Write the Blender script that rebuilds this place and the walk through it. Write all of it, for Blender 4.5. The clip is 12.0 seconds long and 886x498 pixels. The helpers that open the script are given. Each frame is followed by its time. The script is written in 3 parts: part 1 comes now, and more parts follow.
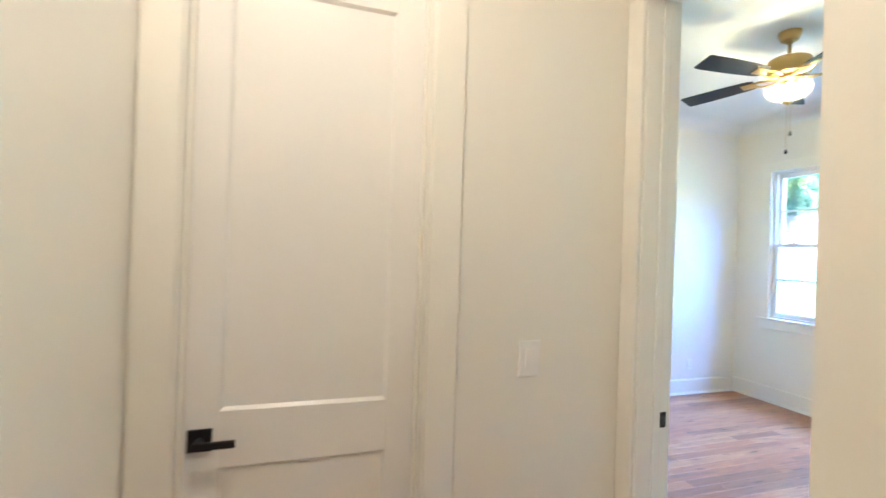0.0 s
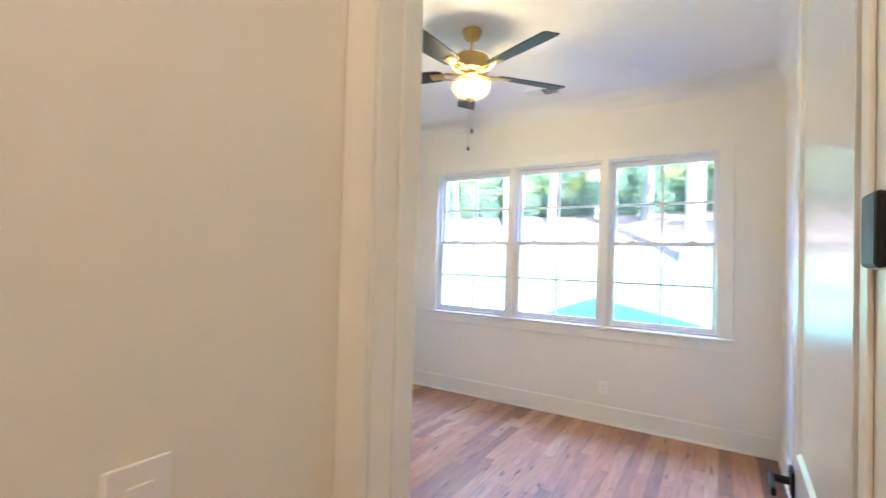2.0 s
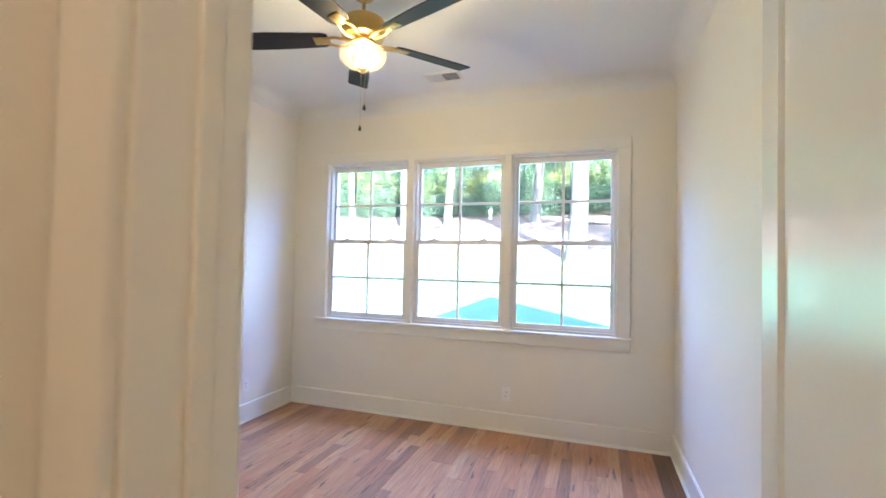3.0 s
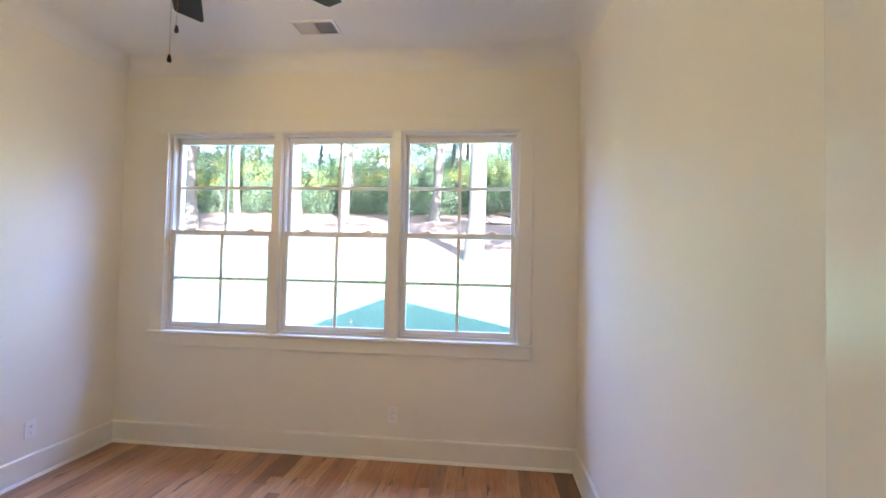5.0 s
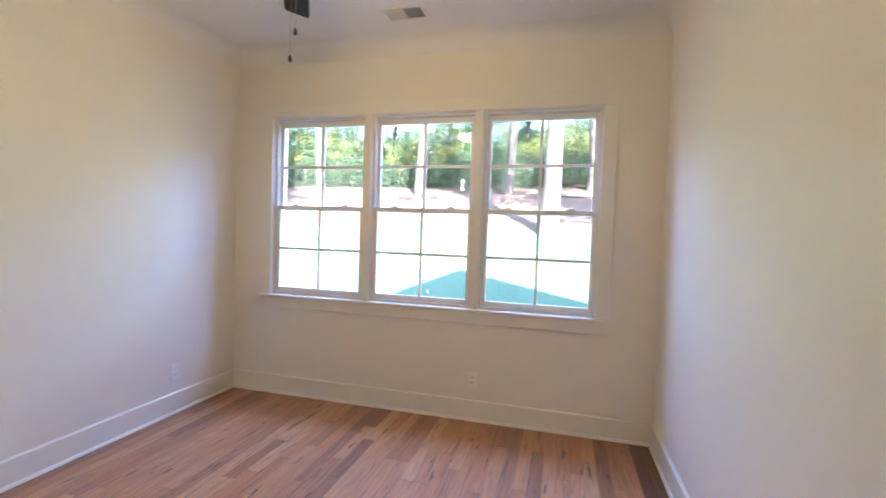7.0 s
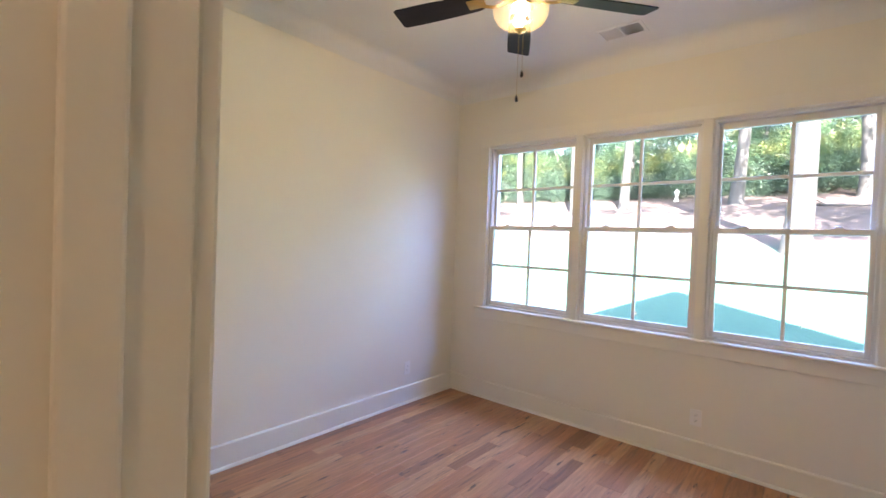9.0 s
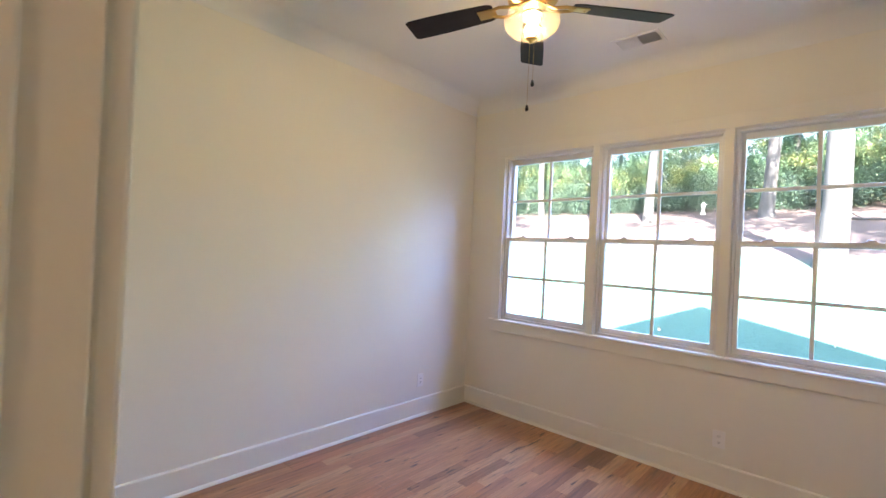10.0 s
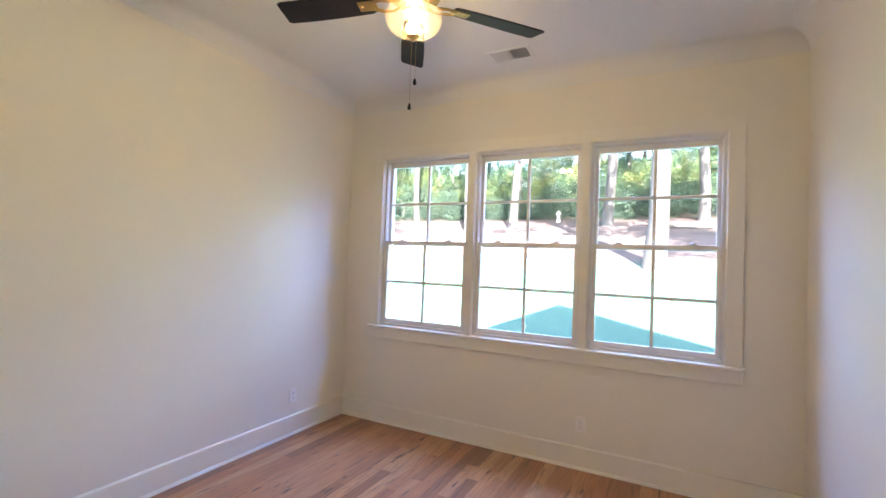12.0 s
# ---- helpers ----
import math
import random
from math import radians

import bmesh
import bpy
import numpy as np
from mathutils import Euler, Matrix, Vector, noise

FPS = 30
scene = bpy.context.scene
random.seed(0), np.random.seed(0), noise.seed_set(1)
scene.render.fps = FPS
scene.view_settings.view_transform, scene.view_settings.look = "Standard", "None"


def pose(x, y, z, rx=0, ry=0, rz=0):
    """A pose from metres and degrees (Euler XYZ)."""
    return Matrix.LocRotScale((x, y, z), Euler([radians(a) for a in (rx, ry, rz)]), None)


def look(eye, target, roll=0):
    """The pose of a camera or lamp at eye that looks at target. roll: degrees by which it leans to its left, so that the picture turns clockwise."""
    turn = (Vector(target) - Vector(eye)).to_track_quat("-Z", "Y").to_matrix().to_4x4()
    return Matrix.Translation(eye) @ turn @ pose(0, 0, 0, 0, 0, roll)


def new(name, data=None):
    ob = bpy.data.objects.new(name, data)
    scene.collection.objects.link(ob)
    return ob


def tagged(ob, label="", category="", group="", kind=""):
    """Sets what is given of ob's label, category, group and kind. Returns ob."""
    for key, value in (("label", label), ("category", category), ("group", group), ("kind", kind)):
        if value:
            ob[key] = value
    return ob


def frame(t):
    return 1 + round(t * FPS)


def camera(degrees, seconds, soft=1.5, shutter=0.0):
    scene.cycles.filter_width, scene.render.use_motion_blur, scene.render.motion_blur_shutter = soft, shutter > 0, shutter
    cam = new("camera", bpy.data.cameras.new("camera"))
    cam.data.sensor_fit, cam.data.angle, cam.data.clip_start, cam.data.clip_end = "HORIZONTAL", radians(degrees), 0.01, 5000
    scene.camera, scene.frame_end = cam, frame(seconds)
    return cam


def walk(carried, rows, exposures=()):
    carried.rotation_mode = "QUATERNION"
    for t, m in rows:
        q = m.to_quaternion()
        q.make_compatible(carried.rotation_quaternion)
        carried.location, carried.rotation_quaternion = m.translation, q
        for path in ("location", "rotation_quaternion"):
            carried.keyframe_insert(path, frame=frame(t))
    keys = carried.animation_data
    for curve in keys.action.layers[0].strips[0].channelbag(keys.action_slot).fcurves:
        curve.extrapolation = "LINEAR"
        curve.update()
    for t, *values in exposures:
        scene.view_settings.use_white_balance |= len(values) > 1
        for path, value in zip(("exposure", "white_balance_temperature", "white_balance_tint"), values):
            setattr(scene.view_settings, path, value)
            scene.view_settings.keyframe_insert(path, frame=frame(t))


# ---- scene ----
cam = camera(89.8, 12.0, soft=1.5, shutter=0.5)
PATH = [
    (0, (-0.026, 0.02, 1.486), (0.584, 1.925, 1.492), 1.9),
    (0.5, (0.041, 0.247, 1.495), (0.941, 2.033, 1.5), 2.1),
    (1, (0.163, 0.431, 1.485), (1.343, 2.046, 1.499), 2.1),
    (1.5, (0.292, 0.589, 1.485), (1.752, 1.954, 1.515), 1.9),
    (2, (0.431, 0.715, 1.478), (2.129, 1.77, 1.518), 1.6),
    (2.5, (0.619, 0.789, 1.446), (2.446, 1.601, 1.502), 1.4),
    (3, (0.83, 0.9, 1.481), (2.724, 1.54, 1.533), 1.2),
    (3.5, (1.052, 0.932, 1.472), (2.989, 1.425, 1.534), 1.2),
    (3.7, (1.136, 0.928, 1.462), (3.087, 1.365, 1.526), 1.1),
    (5.3, (1.5, 0.918, 1.455), (3.491, 1.099, 1.498), 1.2),
    (5.5, (1.506, 0.932, 1.456), (3.498, 1.101, 1.486), 1.2),
    (6, (1.473, 0.937, 1.436), (3.464, 1.125, 1.44), 1.2),
    (6.5, (1.396, 0.951, 1.457), (3.374, 1.249, 1.418), 1.5),
    (7, (1.305, 0.968, 1.473), (3.236, 1.484, 1.402), 1.9),
    (7.5, (1.248, 0.988, 1.495), (3.096, 1.747, 1.405), 2.1),
    (7.7, (1.206, 0.978, 1.481), (3.006, 1.845, 1.4), 2.1),
    (9.3, (1.149, 1.005, 1.516), (2.645, 2.333, 1.492), 2.4),
    (9.5, (1.166, 0.988, 1.509), (2.645, 2.335, 1.498), 2.6),
    (10, (1.211, 0.971, 1.506), (2.678, 2.331, 1.517), 2.7),
    (10.5, (1.251, 1.021, 1.517), (2.771, 2.32, 1.544), 2.5),
    (11, (1.258, 1.036, 1.513), (2.883, 2.201, 1.555), 2.4),
    (11.5, (1.271, 1.024, 1.495), (2.989, 2.047, 1.552), 2.3),
    (12, (1.271, 1.051, 1.491), (3.053, 1.957, 1.55), 2.2),
]
EXPOSURES = [(0.0, 5.44, 5150, -3), (1.0, 5.36, 5550, 4), (1.5, 5.22, 5650, 6), (2.5, 4.98, 5900, 7), (3.5, 4.62, 6500, 7), (5.5, 4.42, 7000, 13), (9.5, 4.33, 7000, 14), (12.0, 4.36, 7000, 14)]
walk(cam, [(t, look(eye, target, roll)) for t, eye, target, roll in PATH], EXPOSURES)

# ---- world and sun ----
SUN_EL = radians(35)
SUN_GO = Vector((0.884 * math.cos(SUN_EL), 0.468 * math.cos(SUN_EL), -math.sin(SUN_EL)))
world = bpy.data.worlds.new("world")
scene.world = world
world.use_nodes = True
wn = world.node_tree
sky = wn.nodes.new("ShaderNodeTexSky")
sky.sky_type = "NISHITA"
sky.sun_disc = False
sky.sun_elevation = SUN_EL
sky.sun_rotation = math.atan2(-SUN_GO.x, -SUN_GO.y)
wn.links.new(sky.outputs[0], wn.nodes["Background"].inputs[0])
wn.nodes["Background"].inputs[1].default_value = 0.15
sun = bpy.data.lights.new("sun", "SUN")
sun.energy, sun.angle, sun.color = 5.0, radians(0.5), (1.0, 0.95, 0.86)
sun_ob = new("sun", sun)
sun_ob.matrix_world = look((-20, -10, 25), Vector((-20, -10, 25)) + SUN_GO)

# area lamp added out of view, standing in for clear blue sky over the wood
skylight = bpy.data.lights.new("sky_fill_lamp", "AREA")
skylight.shape, skylight.size, skylight.size_y = "RECTANGLE", 3.4, 1.2
skylight.energy, skylight.color = 25.0, (0.23, 0.39, 1.0)
skylight_ob = new("sky_fill_lamp", skylight)
skylight_ob.matrix_world = look((6.2, 2.085, 3.6), (3.3, 2.085, 0.75))

# ---- materials ----
def material(name, colour, rough=0.5, metal=0.0, spec=0.5, vary=0.06, scale=6.0, fine=90.0, bump=0.05, stretch=(1, 1, 1), random_part=0.0, island=0.0, coat=0.0):
    """A surface with two scales of variation and a fine relief."""
    m = bpy.data.materials.new(name)
    m.use_nodes = True
    t = m.node_tree
    p = t.nodes["Principled BSDF"]
    p.inputs["Roughness"].default_value = rough
    p.inputs["Metallic"].default_value = metal
    p.inputs["Coat Weight"].default_value = coat
    p.inputs["Specular IOR Level"].default_value = spec
    co = t.nodes.new("ShaderNodeTexCoord")
    mp = t.nodes.new("ShaderNodeMapping")
    mp.inputs["Scale"].default_value = stretch
    t.links.new(co.outputs["Object"], mp.inputs[0])
    big, small = t.nodes.new("ShaderNodeTexNoise"), t.nodes.new("ShaderNodeTexNoise")
    big.inputs["Scale"].default_value, small.inputs["Scale"].default_value = scale, fine
    big.inputs["Detail"].default_value = 4
    for n in (big, small):
        t.links.new(mp.outputs[0], n.inputs["Vector"])
    mix = t.nodes.new("ShaderNodeMix")
    mix.inputs[0].default_value = 0.4
    t.links.new(big.outputs[0], mix.inputs[2])
    t.links.new(small.outputs[0], mix.inputs[3])
    rng = t.nodes.new("ShaderNodeMapRange")
    rng.inputs[1].default_value, rng.inputs[2].default_value = 0.3, 0.7
    rng.inputs[3].default_value, rng.inputs[4].default_value = 1 - vary, 1 + vary
    t.links.new(mix.outputs[0], rng.inputs[0])
    value = rng.outputs[0]
    hsv = t.nodes.new("ShaderNodeHueSaturation")
    hsv.inputs["Color"].default_value = (*colour, 1)
    if random_part or island:
        amount = random_part or island
        src = t.nodes.new("ShaderNodeObjectInfo" if random_part else "ShaderNodeNewGeometry")
        r2 = t.nodes.new("ShaderNodeMapRange")
        r2.inputs[3].default_value, r2.inputs[4].default_value = 1 - amount, 1 + amount
        t.links.new(src.outputs["Random" if random_part else "Random Per Island"], r2.inputs[0])
        mul = t.nodes.new("ShaderNodeMath")
        mul.operation = "MULTIPLY"
        t.links.new(value, mul.inputs[0])
        t.links.new(r2.outputs[0], mul.inputs[1])
        value = mul.outputs[0]
    t.links.new(value, hsv.inputs["Value"])
    t.links.new(hsv.outputs[0], p.inputs["Base Color"])
    if bump:
        b = t.nodes.new("ShaderNodeBump")
        b.inputs["Strength"].default_value, b.inputs["Distance"].default_value = bump, 0.01
        t.links.new(small.outputs[0], b.inputs["Height"])
        t.links.new(b.outputs[0], p.inputs["Normal"])
    return m


def glowing(name, colour, strength):
    m = bpy.data.materials.new(name)
    m.use_nodes = True
    p = m.node_tree.nodes["Principled BSDF"]
    p.inputs["Base Color"].default_value = (*colour, 1)
    p.inputs["Emission Color"].default_value = (*colour, 1)
    p.inputs["Emission Strength"].default_value = strength
    p.inputs["Roughness"].default_value = 0.3
    return m


WALL = material("wall_paint", (0.84, 0.80, 0.70), 0.55, vary=0.012, scale=2.5, fine=260, bump=0.04)
CEIL = material("ceiling_paint", (0.82, 0.81, 0.77), 0.8, vary=0.012, scale=2, fine=220, bump=0.06)
TRIM = material("trim_paint", (0.85, 0.815, 0.72), 0.38, vary=0.012, scale=3, fine=120, bump=0.015)
DOORP = material("door_paint", (0.85, 0.825, 0.77), 0.2, vary=0.012, scale=3, fine=90, bump=0.015)
VINYL = material("window_vinyl", (0.80, 0.775, 0.72), 0.35, vary=0.01, scale=4, fine=100, bump=0.01)
BLACK = material("black_metal", (0.010, 0.010, 0.012), 0.5, 0.0, 0.3, vary=0.2, scale=20, fine=300, bump=0.03)
BRASS = material("brushed_brass", (0.50, 0.34, 0.13), 0.33, 1.0, vary=0.08, scale=8, fine=200, bump=0.03)
BLADE = material("dark_blade", (0.011, 0.010, 0.014), 0.5, spec=0.22, vary=0.35, scale=4, fine=40, bump=0.04, stretch=(1, 8, 1))
PLASTIC = material("white_plastic", (0.88, 0.86, 0.82), 0.3, vary=0.01, scale=9, fine=100, bump=0.01)
SLOT = material("slot_shade", (0.03, 0.03, 0.03), 0.6, vary=0.1)
VENTM = material("vent_paint", (0.80, 0.79, 0.75), 0.4, vary=0.02, scale=9)
DUCT = material("duct_shade", (0.05, 0.05, 0.05), 0.7, vary=0.2)
GAP = material("floor_gap", (0.10, 0.055, 0.03), 0.8, vary=0.2)
BULB = glowing("lit_bulb", (1.0, 0.78, 0.46), 20.0)
LAMP = glowing("lit_diffuser", (1.0, 0.73, 0.55), 2.2)
BARK = material("pale_bark", (0.046, 0.044, 0.050), 0.9, vary=0.55, scale=3, fine=14, bump=0.6, stretch=(1, 1, 0.25))
TWIG = material("pale_twigs", (0.13, 0.12, 0.115), 0.8, vary=0.25, scale=5)
STONE = material("pale_stone", (0.55, 0.53, 0.5), 0.8, vary=0.15, scale=8)
ROOFM = material("roof_shingle", (0.07, 0.065, 0.06), 0.9, vary=0.3, scale=5)
SIDING = material("siding_paint", (0.7, 0.69, 0.66), 0.6, vary=0.03)


def glass_material():
    m = bpy.data.materials.new("window_glass")
    m.use_nodes = True
    t = m.node_tree
    t.nodes.remove(t.nodes["Principled BSDF"])
    clear, gloss, mix, fr = (t.nodes.new(k) for k in ("ShaderNodeBsdfTransparent", "ShaderNodeBsdfGlossy", "ShaderNodeMixShader", "ShaderNodeFresnel"))
    gloss.inputs["Roughness"].default_value = 0.02
    clear.inputs["Color"].default_value = (0.95, 0.97, 0.96, 1)
    fr.inputs["IOR"].default_value = 1.35
    t.links.new(fr.outputs[0], mix.inputs[0])
    t.links.new(clear.outputs[0], mix.inputs[1])
    t.links.new(gloss.outputs[0], mix.inputs[2])
    t.links.new(mix.outputs[0], t.nodes["Material Output"].inputs[0])
    return m


GLASS = glass_material()


def frosted_material():
    """Seeded bowl glass: part clear, part milky."""
    m = bpy.data.materials.new("seeded_glass")
    m.use_nodes = True
    t = m.node_tree
    t.nodes.remove(t.nodes["Principled BSDF"])
    clear, milk, gloss, mix, mix2, nz = (t.nodes.new(k) for k in ("ShaderNodeBsdfTransparent", "ShaderNodeBsdfTranslucent", "ShaderNodeBsdfGlossy", "ShaderNodeMixShader", "ShaderNodeMixShader", "ShaderNodeTexNoise"))
    clear.inputs["Color"].default_value = (0.96, 0.93, 0.86, 1)
    milk.inputs["Color"].default_value = (0.88, 0.76, 0.58, 1)
    gloss.inputs["Roughness"].default_value = 0.15
    nz.inputs["Scale"].default_value = 60
    rg = t.nodes.new("ShaderNodeMapRange")
    rg.inputs[3].default_value, rg.inputs[4].default_value = 0.004, 0.05
    t.links.new(nz.outputs[0], rg.inputs[0])
    t.links.new(rg.outputs[0], mix.inputs[0])
    t.links.new(clear.outputs[0], mix.inputs[1])
    t.links.new(milk.outputs[0], mix.inputs[2])
    mix2.inputs[0].default_value = 0.06
    t.links.new(mix.outputs[0], mix2.inputs[1])
    t.links.new(gloss.outputs[0], mix2.inputs[2])
    t.links.new(mix2.outputs[0], t.nodes["Material Output"].inputs[0])
    return m


GLOBE = frosted_material()


def oak_material(name="oak_boards", depth=1.0):
    """Mixed-tone strip oak: tone by board, long grain, dark mineral streaks and knots."""
    m = bpy.data.materials.new(name)
    m.use_nodes = True
    t = m.node_tree
    n, l = t.nodes, t.links
    p = n["Principled BSDF"]
    co, info = n.new("ShaderNodeTexCoord"), n.new("ShaderNodeObjectInfo")
    shift = n.new("ShaderNodeVectorMath")
    shift.operation = "MULTIPLY_ADD"
    comb = n.new("ShaderNodeCombineXYZ")
    for k in range(3):
        l.new(info.outputs["Random"], comb.inputs[k])
    shift.inputs[1].default_value = (37, 53, 11)
    l.new(comb.outputs[0], shift.inputs[0])
    l.new(co.outputs["Object"], shift.inputs[2])
    mp = n.new("ShaderNodeMapping")
    mp.inputs["Scale"].default_value = (1.0, 14.0, 1.0)
    l.new(shift.outputs[0], mp.inputs[0])
    grain, streak, pore = (n.new("ShaderNodeTexNoise") for _ in range(3))
    grain.inputs["Scale"].default_value, grain.inputs["Detail"].default_value = 5.0, 6
    streak.inputs["Scale"].default_value, streak.inputs["Detail"].default_value = 2.1, 4
    pore.inputs["Scale"].default_value, pore.inputs["Detail"].default_value = 40.0, 2
    for k in (grain, streak, pore):
        l.new(mp.outputs[0], k.inputs["Vector"])
    short = n.new("ShaderNodeMapping")
    short.inputs["Scale"].default_value = (2.6, 15.0, 1.0)
    l.new(shift.outputs[0], short.inputs[0])
    fleck = n.new("ShaderNodeTexNoise")
    fleck.inputs["Scale"].default_value, fleck.inputs["Detail"].default_value = 1.9, 3
    l.new(short.outputs[0], fleck.inputs["Vector"])
    knot = n.new("ShaderNodeMapRange")
    knot.inputs[1].default_value, knot.inputs[2].default_value = 0.645, 0.72
    knot.inputs[3].default_value, knot.inputs[4].default_value = 0.0, 0.85
    l.new(fleck.outputs[0], knot.inputs[0])
    tone = n.new("ShaderNodeValToRGB")
    e = tone.color_ramp.elements
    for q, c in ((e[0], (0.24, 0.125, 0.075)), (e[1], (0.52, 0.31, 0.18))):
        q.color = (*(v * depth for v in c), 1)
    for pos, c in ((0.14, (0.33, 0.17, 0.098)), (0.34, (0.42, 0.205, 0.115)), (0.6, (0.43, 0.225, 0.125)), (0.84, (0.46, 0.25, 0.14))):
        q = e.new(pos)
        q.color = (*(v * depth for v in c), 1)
    l.new(info.outputs["Random"], tone.inputs[0])
    dark = n.new("ShaderNodeMapRange")
    dark.inputs[1].default_value, dark.inputs[2].default_value = 0.59, 0.70
    dark.inputs[3].default_value, dark.inputs[4].default_value = 0.0, 0.55
    l.new(streak.outputs[0], dark.inputs[0])
    gr = n.new("ShaderNodeMapRange")
    gr.inputs[1].default_value, gr.inputs[2].default_value = 0.3, 0.7
    gr.inputs[3].default_value, gr.inputs[4].default_value = 0.86, 1.28
    l.new(grain.outputs[0], gr.inputs[0])
    hsv = n.new("ShaderNodeHueSaturation")
    l.new(tone.outputs[0], hsv.inputs["Color"])
    hsv.inputs["Saturation"].default_value = 1.1
    l.new(gr.outputs[0], hsv.inputs["Value"])
    mix = n.new("ShaderNodeMix")
    mix.data_type = "RGBA"
    l.new(dark.outputs[0], mix.inputs[0])
    l.new(hsv.outputs[0], mix.inputs[6])
    mix.inputs[7].default_value = (0.115, 0.074, 0.056, 1)
    mix2 = n.new("ShaderNodeMix")
    mix2.data_type = "RGBA"
    l.new(knot.outputs[0], mix2.inputs[0])
    l.new(mix.outputs[2], mix2.inputs[6])
    mix2.inputs[7].default_value = (0.055, 0.034, 0.026, 1)
    l.new(mix2.outputs[2], p.inputs["Base Color"])
    p.inputs["Roughness"].default_value = 0.31
    b = n.new("ShaderNodeBump")
    b.inputs["Strength"].default_value, b.inputs["Distance"].default_value = 0.06, 0.004
    l.new(pore.outputs[0], b.inputs["Height"])
    l.new(b.outputs[0], p.inputs["Normal"])
    return m


OAK = oak_material()
OAK_DEEP = oak_material("darker_corner_boards", 0.4)


def ground_material():
    """Mown lawn that gives way to pine straw up the bank."""
    m = bpy.data.materials.new("lawn_and_straw")
    m.use_nodes = True
    t = m.node_tree
    n, l = t.nodes, t.links
    p = n["Principled BSDF"]
    p.inputs["Roughness"].default_value = 0.9
    co = n.new("ShaderNodeTexCoord")
    sep = n.new("ShaderNodeSeparateXYZ")
    l.new(co.outputs["Object"], sep.inputs[0])
    wav, fine, patch = (n.new("ShaderNodeTexNoise") for _ in range(3))
    wav.inputs["Scale"].default_value, fine.inputs["Scale"].default_value, patch.inputs["Scale"].default_value = 0.35, 14.0, 1.1
    fine.inputs["Detail"].default_value = 6
    for k in (wav, fine, patch):
        l.new(co.outputs["Object"], k.inputs["Vector"])
    add = n.new("ShaderNodeMath")
    add.operation = "MULTIPLY_ADD"
    add.inputs[1].default_value = 5.0
    l.new(wav.outputs[0], add.inputs[0])
    l.new(sep.outputs[0], add.inputs[2])
    edge = n.new("ShaderNodeMapRange")
    edge.inputs[1].default_value, edge.inputs[2].default_value = 16.6, 18.4
    l.new(add.outputs[0], edge.inputs[0])
    grass, straw, mix = n.new("ShaderNodeValToRGB"), n.new("ShaderNodeValToRGB"), n.new("ShaderNodeMix")
    grass.color_ramp.elements[0].position, grass.color_ramp.elements[0].color = 0.3, (0.020, 0.074, 0.064, 1)
    grass.color_ramp.elements[1].position, grass.color_ramp.elements[1].color = 0.7, (0.044, 0.122, 0.104, 1)
    # straw patches vary by nature and also paint in the bank's dappled shade
    straw.color_ramp.elements[0].position, straw.color_ramp.elements[0].color = 0.35, (0.036, 0.025, 0.027, 1)
    straw.color_ramp.elements[1].position, straw.color_ramp.elements[1].color = 0.7, (0.082, 0.057, 0.062, 1)
    l.new(fine.outputs[0], grass.inputs[0])
    l.new(patch.outputs[0], straw.inputs[0])
    mix.data_type = "RGBA"
    l.new(edge.outputs[0], mix.inputs[0])
    l.new(grass.outputs[0], mix.inputs[6])
    l.new(straw.outputs[0], mix.inputs[7])
    l.new(mix.outputs[2], p.inputs["Base Color"])
    b = n.new("ShaderNodeBump")
    b.inputs["Strength"].default_value, b.inputs["Distance"].default_value = 0.6, 0.05
    l.new(fine.outputs[0], b.inputs["Height"])
    l.new(b.outputs[0], p.inputs["Normal"])
    return m


def leaf_material(name, low, high):
    """Leaves whose tone runs from low to high, leaf by leaf."""
    m = bpy.data.materials.new(name)
    m.use_nodes = True
    t = m.node_tree
    p = t.nodes["Principled BSDF"]
    p.inputs["Roughness"].default_value = 0.6
    geo, ramp = t.nodes.new("ShaderNodeNewGeometry"), t.nodes.new("ShaderNodeValToRGB")
    ramp.color_ramp.elements[0].color, ramp.color_ramp.elements[1].color = (*low, 1), (*high, 1)
    t.links.new(geo.outputs["Random Per Island"], ramp.inputs[0])
    t.links.new(ramp.outputs[0], p.inputs["Base Color"])
    through_leaf, mix = t.nodes.new("ShaderNodeBsdfTranslucent"), t.nodes.new("ShaderNodeMixShader")
    t.links.new(ramp.outputs[0], through_leaf.inputs["Color"])
    mix.inputs[0].default_value = 0.4
    t.links.new(p.outputs[0], mix.inputs[1])
    t.links.new(through_leaf.outputs[0], mix.inputs[2])
    t.links.new(mix.outputs[0], t.nodes["Material Output"].inputs[0])
    return m


LAWN = ground_material()
LEAF_GREEN = leaf_material("green_leaves", (0.025, 0.07, 0.055), (0.15, 0.25, 0.14))
LEAF_YELLOW = leaf_material("yellowing_leaves", (0.09, 0.15, 0.05), (0.33, 0.31, 0.12))
# the blue-black low tone puts the undergrowth's shaded pockets into the leaf colour
LEAF_DARK = leaf_material("dark_shaded_leaves", (0.010, 0.026, 0.032), (0.085, 0.15, 0.105))


LITTER = leaf_material("dry_leaves", (0.30, 0.24, 0.17), (0.55, 0.48, 0.38))


# ---- building helpers ----
def mesh_of(bm, name, mat, smooth=False):
    me = bpy.data.meshes.new(name)
    bmesh.ops.recalc_face_normals(bm, faces=bm.faces)
    bm.to_mesh(me)
    bm.free()
    me.materials.append(mat)
    if smooth:
        for f in me.polygons:
            f.use_smooth = True
        me.set_sharp_from_angle(angle=radians(40))
    return me


